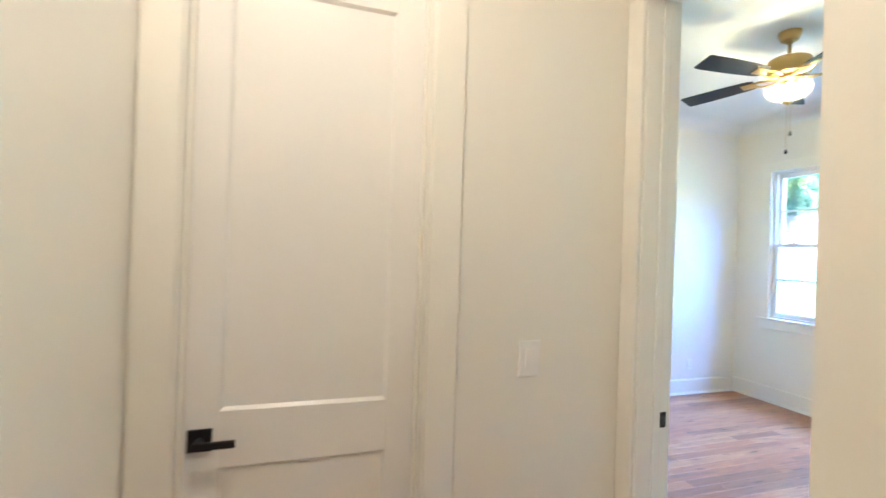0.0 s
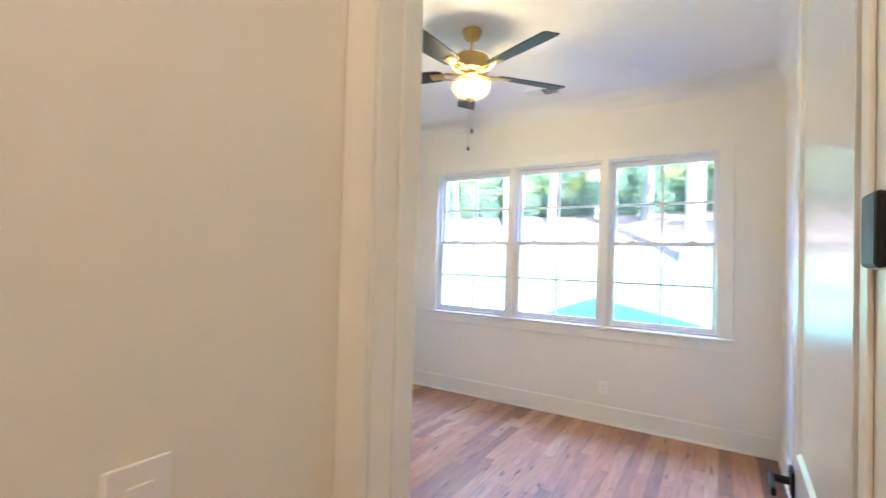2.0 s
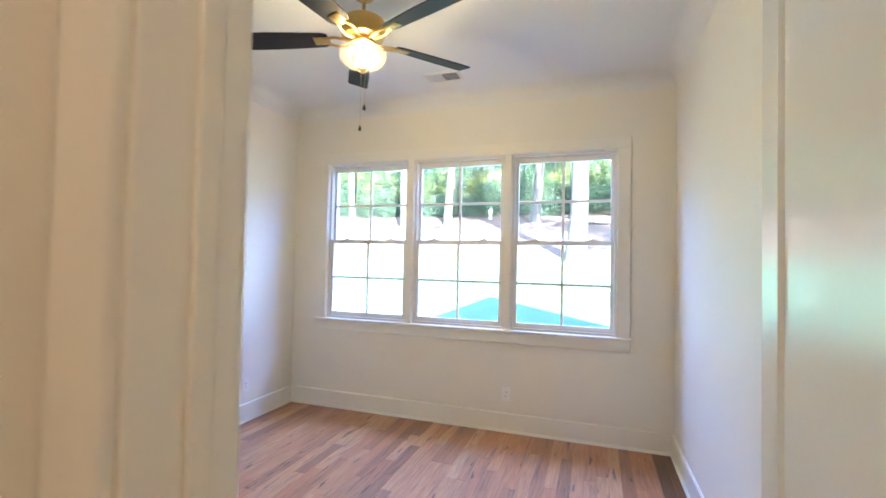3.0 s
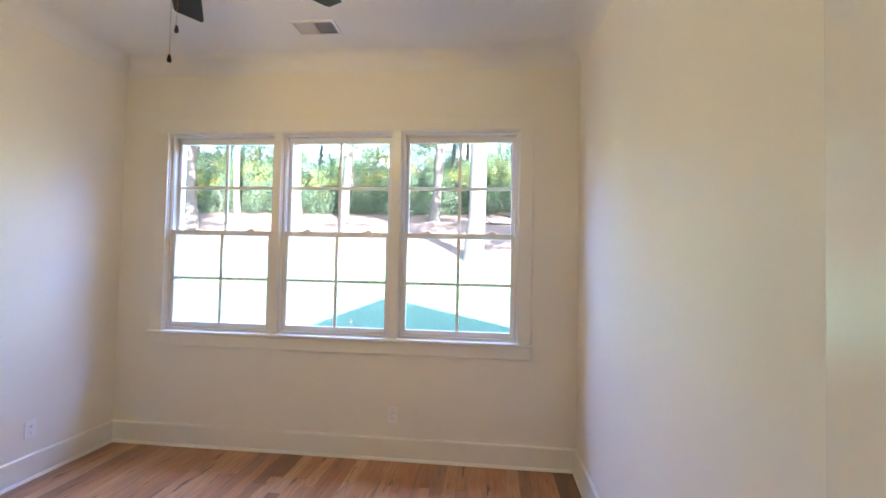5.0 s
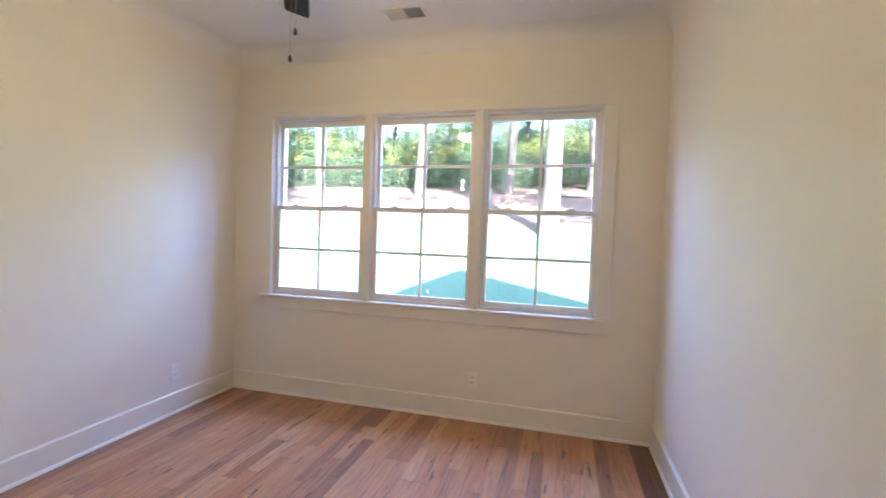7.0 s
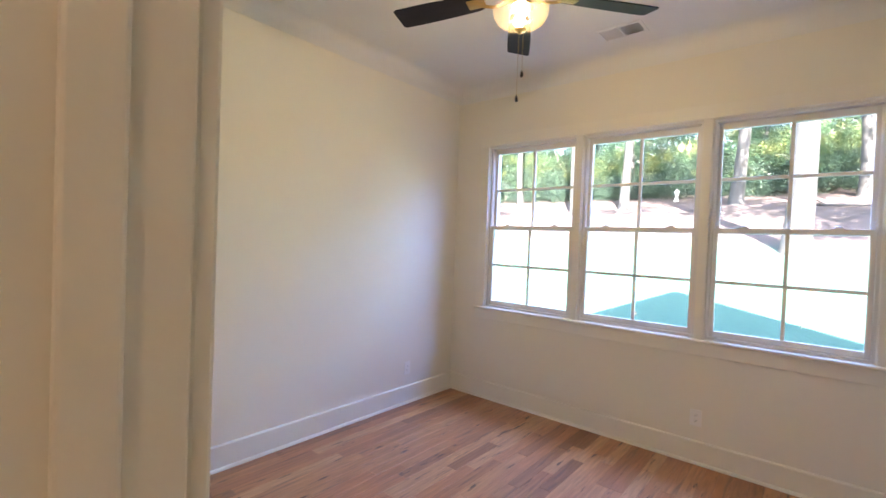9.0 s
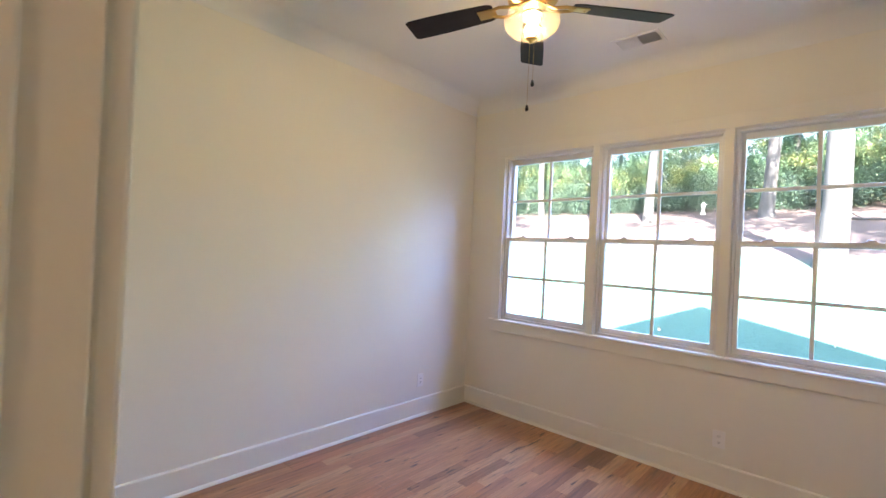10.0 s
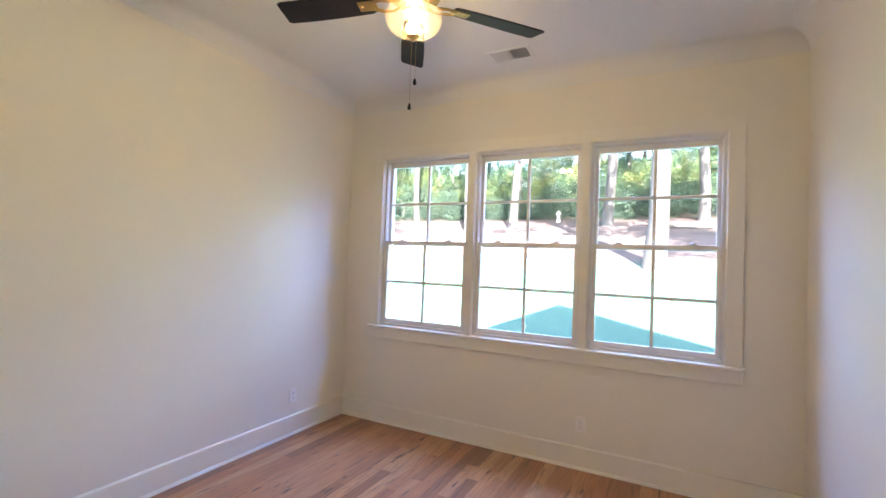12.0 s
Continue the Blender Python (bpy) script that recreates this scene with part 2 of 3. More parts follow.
def part(name, bm, mat, parent=None, label="", smooth=False):
    """One bmesh as ONE mesh object under a thing or part."""
    ob = new(name, mesh_of(bm, name, mat, smooth))
    ob.parent = parent
    return tagged(ob, label)


def thing(name, place, label, category, group="", kind="", turn=0):
    ob = new(name)
    ob.matrix_basis = pose(*place, 0, 0, turn)
    ob.empty_display_size = 0.1
    return tagged(ob, label, category, group, kind)


def box(bm, x0, x1, y0, y1, z0, z1, bevel=0.0, m=None):
    made = bmesh.ops.create_cube(bm, size=1)["verts"]
    for v in made:
        v.co = Vector(((x0 + x1) / 2 + v.co.x * (x1 - x0), (y0 + y1) / 2 + v.co.y * (y1 - y0), (z0 + z1) / 2 + v.co.z * (z1 - z0)))
        if m:
            v.co = m @ v.co
    if bevel:
        edges = {e for v in made for e in v.link_edges}
        bmesh.ops.bevel(bm, geom=list(edges), offset=bevel, segments=2, affect="EDGES", profile=0.5)
    return bm


def boxes(*rows, bevel=0.0):
    bm = bmesh.new()
    for r in rows:
        box(bm, *r, bevel=bevel)
    return bm


def lathe(profile, seg=32, bm=None, at=(0, 0, 0)):
    """A turned form from (radius, height) pairs."""
    bm = bm or bmesh.new()
    rings = []
    for r, z in profile:
        if r < 1e-5:
            rings.append([bm.verts.new((at[0], at[1], at[2] + z))])
        else:
            rings.append([bm.verts.new((at[0] + r * math.cos(a), at[1] + r * math.sin(a), at[2] + z)) for a in (2 * math.pi * k / seg for k in range(seg))])
    for a, b in zip(rings, rings[1:]):
        for k in range(seg):
            q = [a[k % len(a)], a[(k + 1) % len(a)], b[(k + 1) % len(b)], b[k % len(b)]]
            q = list(dict.fromkeys(q))
            if len(q) > 2:
                bm.faces.new(q)
    return bm


def tube(points, radii, seg=8, bm=None):
    """A round limb through points."""
    bm = bm or bmesh.new()
    rings = []
    for i, p in enumerate(points):
        p = Vector(p)
        way = (Vector(points[min(i + 1, len(points) - 1)]) - Vector(points[max(i - 1, 0)])).normalized()
        side = way.orthogonal().normalized()
        up = way.cross(side)
        rings.append([bm.verts.new(p + (side * math.cos(a) + up * math.sin(a)) * radii[i]) for a in (2 * math.pi * k / seg for k in range(seg))])
    for a, b in zip(rings, rings[1:]):
        for k in range(seg):
            bm.faces.new((a[k], a[(k + 1) % seg], b[(k + 1) % seg], b[k]))
    bm.faces.new(rings[0][::-1])
    bm.faces.new(rings[-1])
    return bm


def extrude_profile(profile, p0, p1, out):
    """A moulding: (offset from wall, height) profile swept from p0 to p1; out is the unit way off the wall."""
    bm = bmesh.new()
    out = Vector(out)
    ends = []
    for p in (p0, p1):
        ends.append([bm.verts.new(Vector(p) + out * o + Vector((0, 0, z))) for o, z in profile])
    k = len(profile)
    for i in range(k):
        bm.faces.new((ends[0][i], ends[0][(i + 1) % k], ends[1][(i + 1) % k], ends[1][i]))
    bm.faces.new(ends[0][::-1])
    bm.faces.new(ends[1])
    return bm


def wall_x(x0, x1, y0, y1, z0, z1, holes):
    """A wall between two x planes with (y0, y1, z0, z1) openings through it, all at one height."""
    bm = bmesh.new()
    at = y0
    for a, b, lo, hi in sorted(holes):
        box(bm, x0, x1, at, a, z0, z1)
        if lo > z0:
            box(bm, x0, x1, a, b, z0, lo)
        box(bm, x0, x1, a, b, hi, z1)
        at = b
    box(bm, x0, x1, at, y1, z0, z1)
    return bm


# ---- plan ----
XW, XO = 4.735, 4.93          # window wall, inner and outer face
XH, XD = 1.13, 1.265          # door wall, hall and room face
YL, YR = 3.85, 0.285          # side walls of the room
YS = 1.395                    # hall wall with the closet door and switch
XHL, XHR = -0.458, 0.56       # hall side walls
YREAR = -4.2
CEILING = 3.02
DOOR_L, DOOR_R, DOOR_TOP = 1.31, 0.548, 2.42
CL0, CL1, CL_TOP = -0.342, 0.362, 2.42
WIN_Y = (3.02, 2.085, 1.15)
WIN_W, WIN_Z0, WIN_Z1 = 0.87, 0.885, 2.43

structure = dict(kind="structure")
part("wall_east", wall_x(XW, XO, YR - 0.12, YL + 0.12, -0.6, CEILING, [(c - WIN_W / 2, c + WIN_W / 2, WIN_Z0, WIN_Z1) for c in WIN_Y]), WALL)
part("wall_north", boxes((XD, XW, YL, YL + 0.12, 0, CEILING)), WALL)
part("wall_south", boxes((XD, XW, YR - 0.12, YR, 0, CEILING)), WALL)
part("wall_west", wall_x(XH, XD, YR - 0.12, YL + 0.12, 0, CEILING, [(DOOR_R - 0.02, DOOR_L + 0.02, 0, DOOR_TOP + 0.02)]), WALL)
bm = boxes((XHL - 0.12, CL0 - 0.02, YS, YS + 0.115, 0, CEILING), (CL1 + 0.02, XH, YS, YS + 0.115, 0, CEILING), (CL0 - 0.02, CL1 + 0.02, YS, YS + 0.115, CL_TOP + 0.02, CEILING))
part("wall_hall_north", bm, WALL)
part("wall_hall_west", boxes((XHL - 0.12, XHL, YREAR, YS, 0, CEILING)), WALL)
part("wall_hall_corner", boxes((XHR, XH, YREAR, 0.389, 0, CEILING)), WALL)
part("wall_hall_rear", boxes((XHL, XHR, YREAR - 0.12, YREAR, 0, CEILING)), WALL)
part("wall_closet", boxes((XHL - 0.12, XH, 2.1, 2.2, 0, CEILING), (XHL - 0.12, XHL, YS + 0.115, 2.1, 0, CEILING)), WALL)
part("ceiling", boxes((XD - 0.07, XO, YR - 0.12, YL + 0.12, CEILING, CEILING + 0.1)), CEIL)
part("ceiling_hall", boxes((XHL - 0.12, XD - 0.07, YREAR - 0.12, 2.2, CEILING, CEILING + 0.1)), CEIL)
for name in ("wall_east", "wall_north", "wall_south", "wall_west", "wall_hall_north", "wall_hall_west", "wall_hall_corner", "wall_hall_rear", "wall_closet"):
    tagged(bpy.data.objects[name], "smooth cream-white painted plaster wall", "wall", kind="structure")
for name in ("ceiling", "ceiling_hall"):
    tagged(bpy.data.objects[name], "flat white painted plaster ceiling", "ceiling", kind="structure")

# baseboards with a shoe strip
BASE = [(0, 0), (0.03, 0), (0.03, 0.006), (0.024, 0.016), (0.016, 0.02), (0.016, 0.152), (0.014, 0.158), (0.004, 0.163), (0, 0.163)]
RUNS = [((XW, YR, 0), (XW, YL, 0), (-1, 0, 0)), ((XD, YL, 0), (XW, YL, 0), (0, -1, 0)), ((XD, YR, 0), (XW, YR, 0), (0, 1, 0)),
        ((XD, DOOR_L + 0.1, 0), (XD, YL, 0), (1, 0, 0)), ((CL1 + 0.11, YS, 0), (XH, YS, 0), (0, -1, 0)), ((XHL, YREAR, 0), (XHL, YS, 0), (1, 0, 0)),
        ((XHR, YREAR, 0), (XHR, 0.389, 0), (-1, 0, 0)), ((XHR, 0.389, 0), (XH, 0.389, 0), (0, 1, 0))]
for p0, p1, out in RUNS:
    tagged(part("baseboard", extrude_profile(BASE, p0, p1, out), TRIM), "tall cream-white painted wooden baseboard with shoe strip", "baseboard", kind="structure")
CROWN = [(0, 0), (0, -0.126)] + [(0.1255 - 0.124 * math.cos(radians(9 * k)), -0.125 + 0.124 * math.sin(radians(9 * k))) for k in range(11)] + [(0.1265, 0)]
for p0, p1, out in (((XW, YR, CEILING), (XW, YL, CEILING), (-1, 0, 0)), ((XD, YL, CEILING), (XW, YL, CEILING), (0, -1, 0)), ((XD, YR, CEILING), (XW, YR, CEILING), (0, 1, 0)), ((XD, YR, CEILING), (XD, YL, CEILING), (1, 0, 0))):
    tagged(part("trim", extrude_profile(CROWN, p0, p1, out), CEIL, smooth=True), "cream-white painted cove moulding under the ceiling", "moulding", kind="structure")

# ---- windows ----
def window(number, yc):
    """A double-hung unit: frame, two sashes with bars, panes, sash locks."""
    w = thing(f"window_{number}", (XW, yc, WIN_Z0), "white double-hung window with four panes a sash", "window", kind="structure")
    hw, h = WIN_W / 2, WIN_Z1 - WIN_Z0
    fr = part("window_frame", boxes((0.02, 0.16, -hw, -hw + 0.018, 0, h), (0.02, 0.16, hw - 0.018, hw, 0, h), (0.02, 0.16, -hw + 0.018, hw - 0.018, h - 0.018, h), (0.02, 0.19, -hw + 0.018, hw - 0.018, 0, 0.02), bevel=0.002), VINYL, w)
    part("jamb_liner", boxes((0.028, 0.068, -hw + 0.0185, -hw + 0.024, 0.78, h - 0.03), (0.028, 0.068, hw - 0.024, hw - 0.0185, 0.78, h - 0.03), bevel=0.001), VINYL, w)
    a = hw - 0.02
    for name, x0, z0, z1, foot, head in (("lower_sash", 0.03, 0.021, 0.785, 0.042, 0.03), ("upper_sash", 0.072, 0.75, h - 0.02, 0.03, 0.045)):
        x1, st = x0 + 0.035, 0.028
        s = part(name, boxes((x0, x1, -a, -a + st, z0, z1), (x0, x1, a - st, a, z0, z1), (x0, x1, -a + st, a - st, z0, z0 + foot), (x0, x1, -a + st, a - st, z1 - head, z1), bevel=0.003), VINYL, w)
        g0, g1, gy = z0 + foot, z1 - head, a - st
        mid = (g0 + g1) / 2
        part("muntin", boxes((x0 + 0.008, x0 + 0.027, -0.011, 0.011, g0, g1), bevel=0.003), VINYL, s)
        for lo, hi in ((-gy, -0.0111), (0.0111, gy)):
            part("muntin", boxes((x0 + 0.008, x0 + 0.027, lo, hi, mid - 0.011, mid + 0.011), bevel=0.003), VINYL, s)
        for ya, yb in ((-gy, -0.011), (0.011, gy)):
            for za, zb in ((g0, mid - 0.011), (mid + 0.011, g1)):
                pane = part("pane", boxes((x0 + 0.0165, x0 + 0.0185, ya, yb, za, zb)), GLASS, s, "clear glass pane")
                pane.visible_shadow = False
        if name == "lower_sash":
            for y in (-0.24, 0.24):
                bm = boxes((x0 - 0.002, x0 + 0.03, y - 0.032, y + 0.032, z1, z1 + 0.006), bevel=0.002)
                lathe([(0.015, 0.006), (0.014, 0.016), (0.008, 0.02), (0, 0.021)], 16, bm, (x0 + 0.014, y, z1))
                box(bm, x0 - 0.004, x0 + 0.01, y - 0.028, y + 0.006, z1 + 0.008, z1 + 0.016, 0.002)
                part("sash_lock", bm, VINYL, s)
    return w


for i, yc in enumerate(WIN_Y):
    window(i + 1, yc)
y_lo, y_hi = WIN_Y[2] - WIN_W / 2, WIN_Y[0] + WIN_W / 2
casing = thing("window_casing", (XW, 0, 0), "cream-white flat window casing with stool and apron", "window trim", kind="structure")
part("side_casing", boxes((-0.018, 0, y_lo - 0.1, y_lo - 0.004, WIN_Z0, WIN_Z1 + 0.004), bevel=0.003), TRIM, casing)
part("side_casing", boxes((-0.018, 0, y_hi + 0.004, y_hi + 0.1, WIN_Z0, WIN_Z1 + 0.004), bevel=0.003), TRIM, casing)
part("head_casing", boxes((-0.020, 0, y_lo - 0.1, y_hi + 0.1, WIN_Z1 + 0.004, WIN_Z1 + 0.1), bevel=0.003), TRIM, casing)
for k in (0, 1):
    m0, m1 = WIN_Y[k + 1] + WIN_W / 2, WIN_Y[k] - WIN_W / 2
    part("mullion_casing", boxes((-0.018, 0, m0 + 0.003, m1 - 0.003, WIN_Z0, WIN_Z1 + 0.004), bevel=0.003), TRIM, casing)
part("stool", boxes((-0.04, 0.028, y_lo - 0.115, y_hi + 0.115, WIN_Z0 - 0.022, WIN_Z0 - 0.0005), bevel=0.006), TRIM, casing)
part("apron", boxes((-0.018, 0, y_lo - 0.1, y_hi + 0.1, WIN_Z0 - 0.115, WIN_Z0 - 0.022), bevel=0.003), TRIM, casing)

# ---- door frames ----
frame_r = thing("door_frame", (0, 0, 0), "cream-white painted door frame with flat casing", "door frame", kind="structure")
part("jamb", boxes((XH - 0.001, XD + 0.001, DOOR_L, DOOR_L + 0.019, 0, DOOR_TOP), bevel=0.002), TRIM, frame_r)
part("jamb", boxes((XH - 0.001, XD + 0.001, DOOR_R - 0.019, DOOR_R, 0, DOOR_TOP), bevel=0.002), TRIM, frame_r)
part("head_jamb", boxes((XH - 0.001, XD + 0.001, DOOR_R - 0.019, DOOR_L + 0.019, DOOR_TOP, DOOR_TOP + 0.019), bevel=0.002), TRIM, frame_r)
part("door_stop", boxes((1.196, 1.228, DOOR_L - 0.007, DOOR_L, 0, DOOR_TOP), bevel=0.003), TRIM, frame_r)
part("door_stop", boxes((1.192, 1.227, DOOR_R, DOOR_R + 0.007, 0, DOOR_TOP), bevel=0.003), TRIM, frame_r)
part("door_stop", boxes((1.192, 1.227, DOOR_R + 0.007, DOOR_L - 0.007, DOOR_TOP - 0.011, DOOR_TOP), bevel=0.004), TRIM, frame_r)
for x0, x1, ya, yb in ((XH - 0.019, XH - 0.001, DOOR_L + 0.006, YS - 0.001), (XH - 0.019, XH - 0.001, DOOR_R - 0.1, DOOR_R - 0.006), (XD + 0.001, XD + 0.019, DOOR_L + 0.006, DOOR_L + 0.1), (XD + 0.001, XD + 0.019, DOOR_R - 0.1, DOOR_R - 0.006)):
    part("side_casing", boxes((x0, x1, ya, yb, 0, DOOR_TOP + 0.006), bevel=0.004), TRIM, frame_r)
for x0, x1, yb in ((XH - 0.020, XH - 0.001, YS - 0.001), (XD + 0.001, XD + 0.020, DOOR_L + 0.1)):
    part("head_casing", boxes((x0, x1, DOOR_R - 0.1, yb, DOOR_TOP + 0.006, DOOR_TOP + 0.1), bevel=0.004), TRIM, frame_r)
strike = part("strike_plate", boxes((1.231, 1.258, DOOR_L - 0.0025, DOOR_L, 0.87, 0.926), bevel=0.001), BLACK, frame_r, "black metal strike plate")
# dark plate stands in for the shade in the latch hole
part("latch_hole", boxes((1.239, 1.251, DOOR_L - 0.0035, DOOR_L - 0.0026, 0.882, 0.914)), SLOT, strike)

frame_c = thing("closet_door_frame", (0, 0, 0), "cream-white painted closet door frame with flat casing", "door frame", kind="structure")
part("jamb", boxes((CL0 - 0.019, CL0, YS - 0.001, YS + 0.116, 0, CL_TOP), bevel=0.002), TRIM, frame_c)
part("jamb", boxes((CL1, CL1 + 0.019, YS - 0.001, YS + 0.116, 0, CL_TOP), bevel=0.002), TRIM, frame_c)
part("head_jamb", boxes((CL0 - 0.019, CL1 + 0.019, YS - 0.001, YS + 0.116, CL_TOP, CL_TOP + 0.019), bevel=0.002), TRIM, frame_c)
part("side_casing", boxes((CL0 - 0.108, CL0 - 0.005, YS - 0.014, YS - 0.001, 0, CL_TOP + 0.006), bevel=0.004), TRIM, frame_c)
part("side_casing", boxes((CL1 + 0.005, CL1 + 0.108, YS - 0.014, YS - 0.001, 0, CL_TOP + 0.006), bevel=0.004), TRIM, frame_c)
part("head_casing", boxes((CL0 - 0.108, CL1 + 0.108, YS - 0.016, YS - 0.001, CL_TOP + 0.006, CL_TOP + 0.1), bevel=0.004), TRIM, frame_c)
part("door_stop", boxes((CL1 - 0.011, CL1, YS + 0.052, YS + 0.082, 0, CL_TOP - 0.012), bevel=0.003), TRIM, frame_c)
part("door_stop", boxes((CL0, CL0 + 0.011, YS + 0.052, YS + 0.082, 0, CL_TOP - 0.012), bevel=0.003), TRIM, frame_c)
part("door_stop", boxes((CL0, CL1, YS + 0.052, YS + 0.082, CL_TOP - 0.011, CL_TOP), bevel=0.003), TRIM, frame_c)


# ---- doors ----
def door_leaf(parent, w, h, rail0, rail1, panel_top, stile=0.115, thick=0.036, bottom=0.2, deep=0.009):
    """A two-panel leaf in its own plane: x across, y through, z up. Front face at y = 0, back at y = thick."""
    part("stile", boxes((0, stile, 0, thick, 0, h), bevel=0.002), DOORP, parent)
    part("stile", boxes((w - stile, w, 0, thick, 0, h), bevel=0.002), DOORP, parent)
    for a, b in ((0, bottom), (rail0, rail1), (panel_top, h)):
        part("rail", boxes((stile, w - stile, 0.0003, thick - 0.0003, a, b)), DOORP, parent)
    for a, b in ((bottom, rail0), (rail1, panel_top)):
        bm = bmesh.new()
        for y_out, y_in in ((0.0004, deep), (thick - 0.0004, thick - deep)):
            o = [bm.verts.new((x, y_out, z)) for x, z in ((stile, a), (w - stile, a), (w - stile, b), (stile, b))]
            s = 0.011
            i = [bm.verts.new((x, y_in, z)) for x, z in ((stile + s, a + s), (w - stile - s, a + s), (w - stile - s, b - s), (stile + s, b - s))]
            for k in range(4):
                bm.faces.new((o[k], o[(k + 1) % 4], i[(k + 1) % 4], i[k]))
            bm.faces.new(i)
        part("panel", bm, DOORP, parent)


def lever(parent, x, y, z, out, along):
    """A black square rose with a flat lever; out is -1 or 1 along y, along is -1 or 1 along x."""
    def yy(a, b):
        return (min(y + out * a, y + out * b), max(y + out * a, y + out * b))
    hnd = part("handle", boxes((x - 0.033, x + 0.033, *yy(0, 0.009), z - 0.033, z + 0.033), bevel=0.002), BLACK, parent, "matt black lever handle on a square rose")
    part("neck", tube([(x, y + out * 0.009, z), (x, y + out * 0.05, z)], [0.011, 0.01], 16), BLACK, hnd)
    x_end = x + along * 0.102
    part("lever", boxes((min(x - along * 0.011, x_end), max(x - along * 0.011, x_end), *yy(0.044, 0.056), z - 0.011, z + 0.011), bevel=0.003), BLACK, hnd)


closet = thing("door_2", (CL0 + 0.002, YS + 0.083, 0.008), "closed cream-white two-panel closet door", "door", kind="structure")
closet_w = CL1 - CL0 - 0.004
door_leaf(closet, closet_w, CL_TOP - 0.012, 0.81, 0.977, 2.262, stile=0.1)
lever(closet, 0.05, 0, 0.897, -1, 1)

LEAF_W = 0.752
leaf = thing("door_1", (XD + 0.012, 0.516, 0.008), "open glossy cream-white two-panel door", "door", kind="structure", turn=-1.4)
door_leaf(leaf, LEAF_W, DOOR_TOP - 0.012, 0.81, 0.977, 2.3, stile=0.1)
lever(leaf, LEAF_W - 0.055, 0.036, 0.89, 1, -1)
lever(leaf, LEAF_W - 0.055, 0, 0.89, -1, -1)
for z in (0.25, 1.2, 2.15):
    part("hinge", tube([(-0.003, -0.004, z - 0.045), (-0.003, -0.004, z + 0.045)], [0.006, 0.006], 10), BLACK, leaf, "black door hinge")

# ---- small fittings ----
switch = thing("light_switch", (0.74, YS, 1.123), "white rocker light switch on the cream wall", "light switch")
part("plate", boxes((-0.042, 0.042, -0.006, 0, -0.062, 0.062), bevel=0.0025), PLASTIC, switch)
bm = bmesh.new()
box(bm, -0.0165, 0.0165, -0.0105, -0.006, -0.033, 0.033, 0.001)
rock = part("rocker", bm, PLASTIC, switch)
rock.matrix_basis = pose(0, 0, 0, 3, 0, 0)
for z in (-0.049, 0.049):
    part("screw", tube([(0, -0.0062, z), (0, -0.0075, z)], [0.003, 0.003], 10), PLASTIC, switch)


def outlet(place, turn):
    """A duplex outlet that faces -y before its turn."""
    o = thing("wall_outlet", place, "white duplex wall outlet above the baseboard", "outlet", group="wall outlets", turn=turn)
    part("plate", boxes((-0.037, 0.037, -0.005, 0, -0.058, 0.058), bevel=0.002), PLASTIC, o)
    for z in (-0.0195, 0.0195):
        f = part("socket", boxes((-0.017, 0.017, -0.0065, -0.005, z - 0.0145, z + 0.0145), bevel=0.0006), PLASTIC, o)
        # raised dark plates paint the shade inside the three openings
        part("slots", boxes((-0.0075, -0.005, -0.0072, -0.0064, z - 0.003, z + 0.006), (0.005, 0.0075, -0.0072, -0.0064, z - 0.003, z + 0.006), (-0.002, 0.002, -0.0072, -0.0064, z - 0.010, z - 0.006)), SLOT, f)
    part("screw", tube([(0, -0.0051, 0), (0, -0.0062, 0)], [0.003, 0.003], 10), PLASTIC, o)
    return o


outlet((XW, 1.61, 0.323), -90)
o2 = outlet((4.09, YL, 0.323), 0)

control = thing("wall_control", (1.149, DOOR_R, 1.525), "black rounded control plate on the white door jamb", "control plate")
part("back_plate", boxes((-0.033, 0.033, 0, 0.005, -0.047, 0.047), bevel=0.002), BRASS, control, "tan back plate")
part("face", boxes((-0.031, 0.031, 0.005, 0.017, -0.045, 0.045), bevel=0.005), BLACK, control)

vent = thing("ceiling_vent", (4.315, 2.107, CEILING), "white metal ceiling air vent with angled slats", "air vent")
L, W = 0.155, 0.098
part("frame", boxes((-W, W, -L, -L + 0.024, -0.008, 0), (-W, W, L - 0.024, L, -0.008, 0), (-W, -W + 0.024, -L + 0.024, L - 0.024, -0.008, 0), (W - 0.024, W, -L + 0.024, L - 0.024, -0.008, 0), (-W + 0.024, W - 0.024, -0.004, 0.004, -0.008, 0), bevel=0.0015), VENTM, vent)
# thin dark sheet stands in for the shade inside the duct
part("duct", boxes((-W + 0.02, W - 0.02, -L + 0.02, L - 0.02, -0.0012, -0.0002)), DUCT, vent)
slat_bm = bmesh.new()
box(slat_bm, -W + 0.024, W - 0.024, -0.0052, 0.0052, -0.0006, 0.0006)
slat_me = mesh_of(slat_bm, "slat", VENTM)
for side in (-1, 1):
    for k in range(9):
        sl = new("slat", slat_me)
        sl.parent = vent
        sl.matrix_basis = pose(0, side * (0.0125 + 0.0135 * k), -0.0062, -38 * side, 0, 0)

# ---- ceiling fan ----
FAN = (3.045, 2.155, CEILING)
fan = thing("ceiling_fan", FAN, "brass ceiling fan with five dark blades and a lit bowl", "ceiling fan")
part("canopy", lathe([(0, 0), (0.066, 0), (0.066, -0.012), (0.062, -0.03), (0.05, -0.055), (0.03, -0.064), (0, -0.064)]), BRASS, fan, smooth=True)
part("downrod", lathe([(0.0, -0.064), (0.02, -0.064), (0.02, -0.075), (0.0115, -0.077), (0.0115, -0.15), (0.022, -0.152), (0.024, -0.172), (0, -0.172)], 20), BRASS, fan, smooth=True)
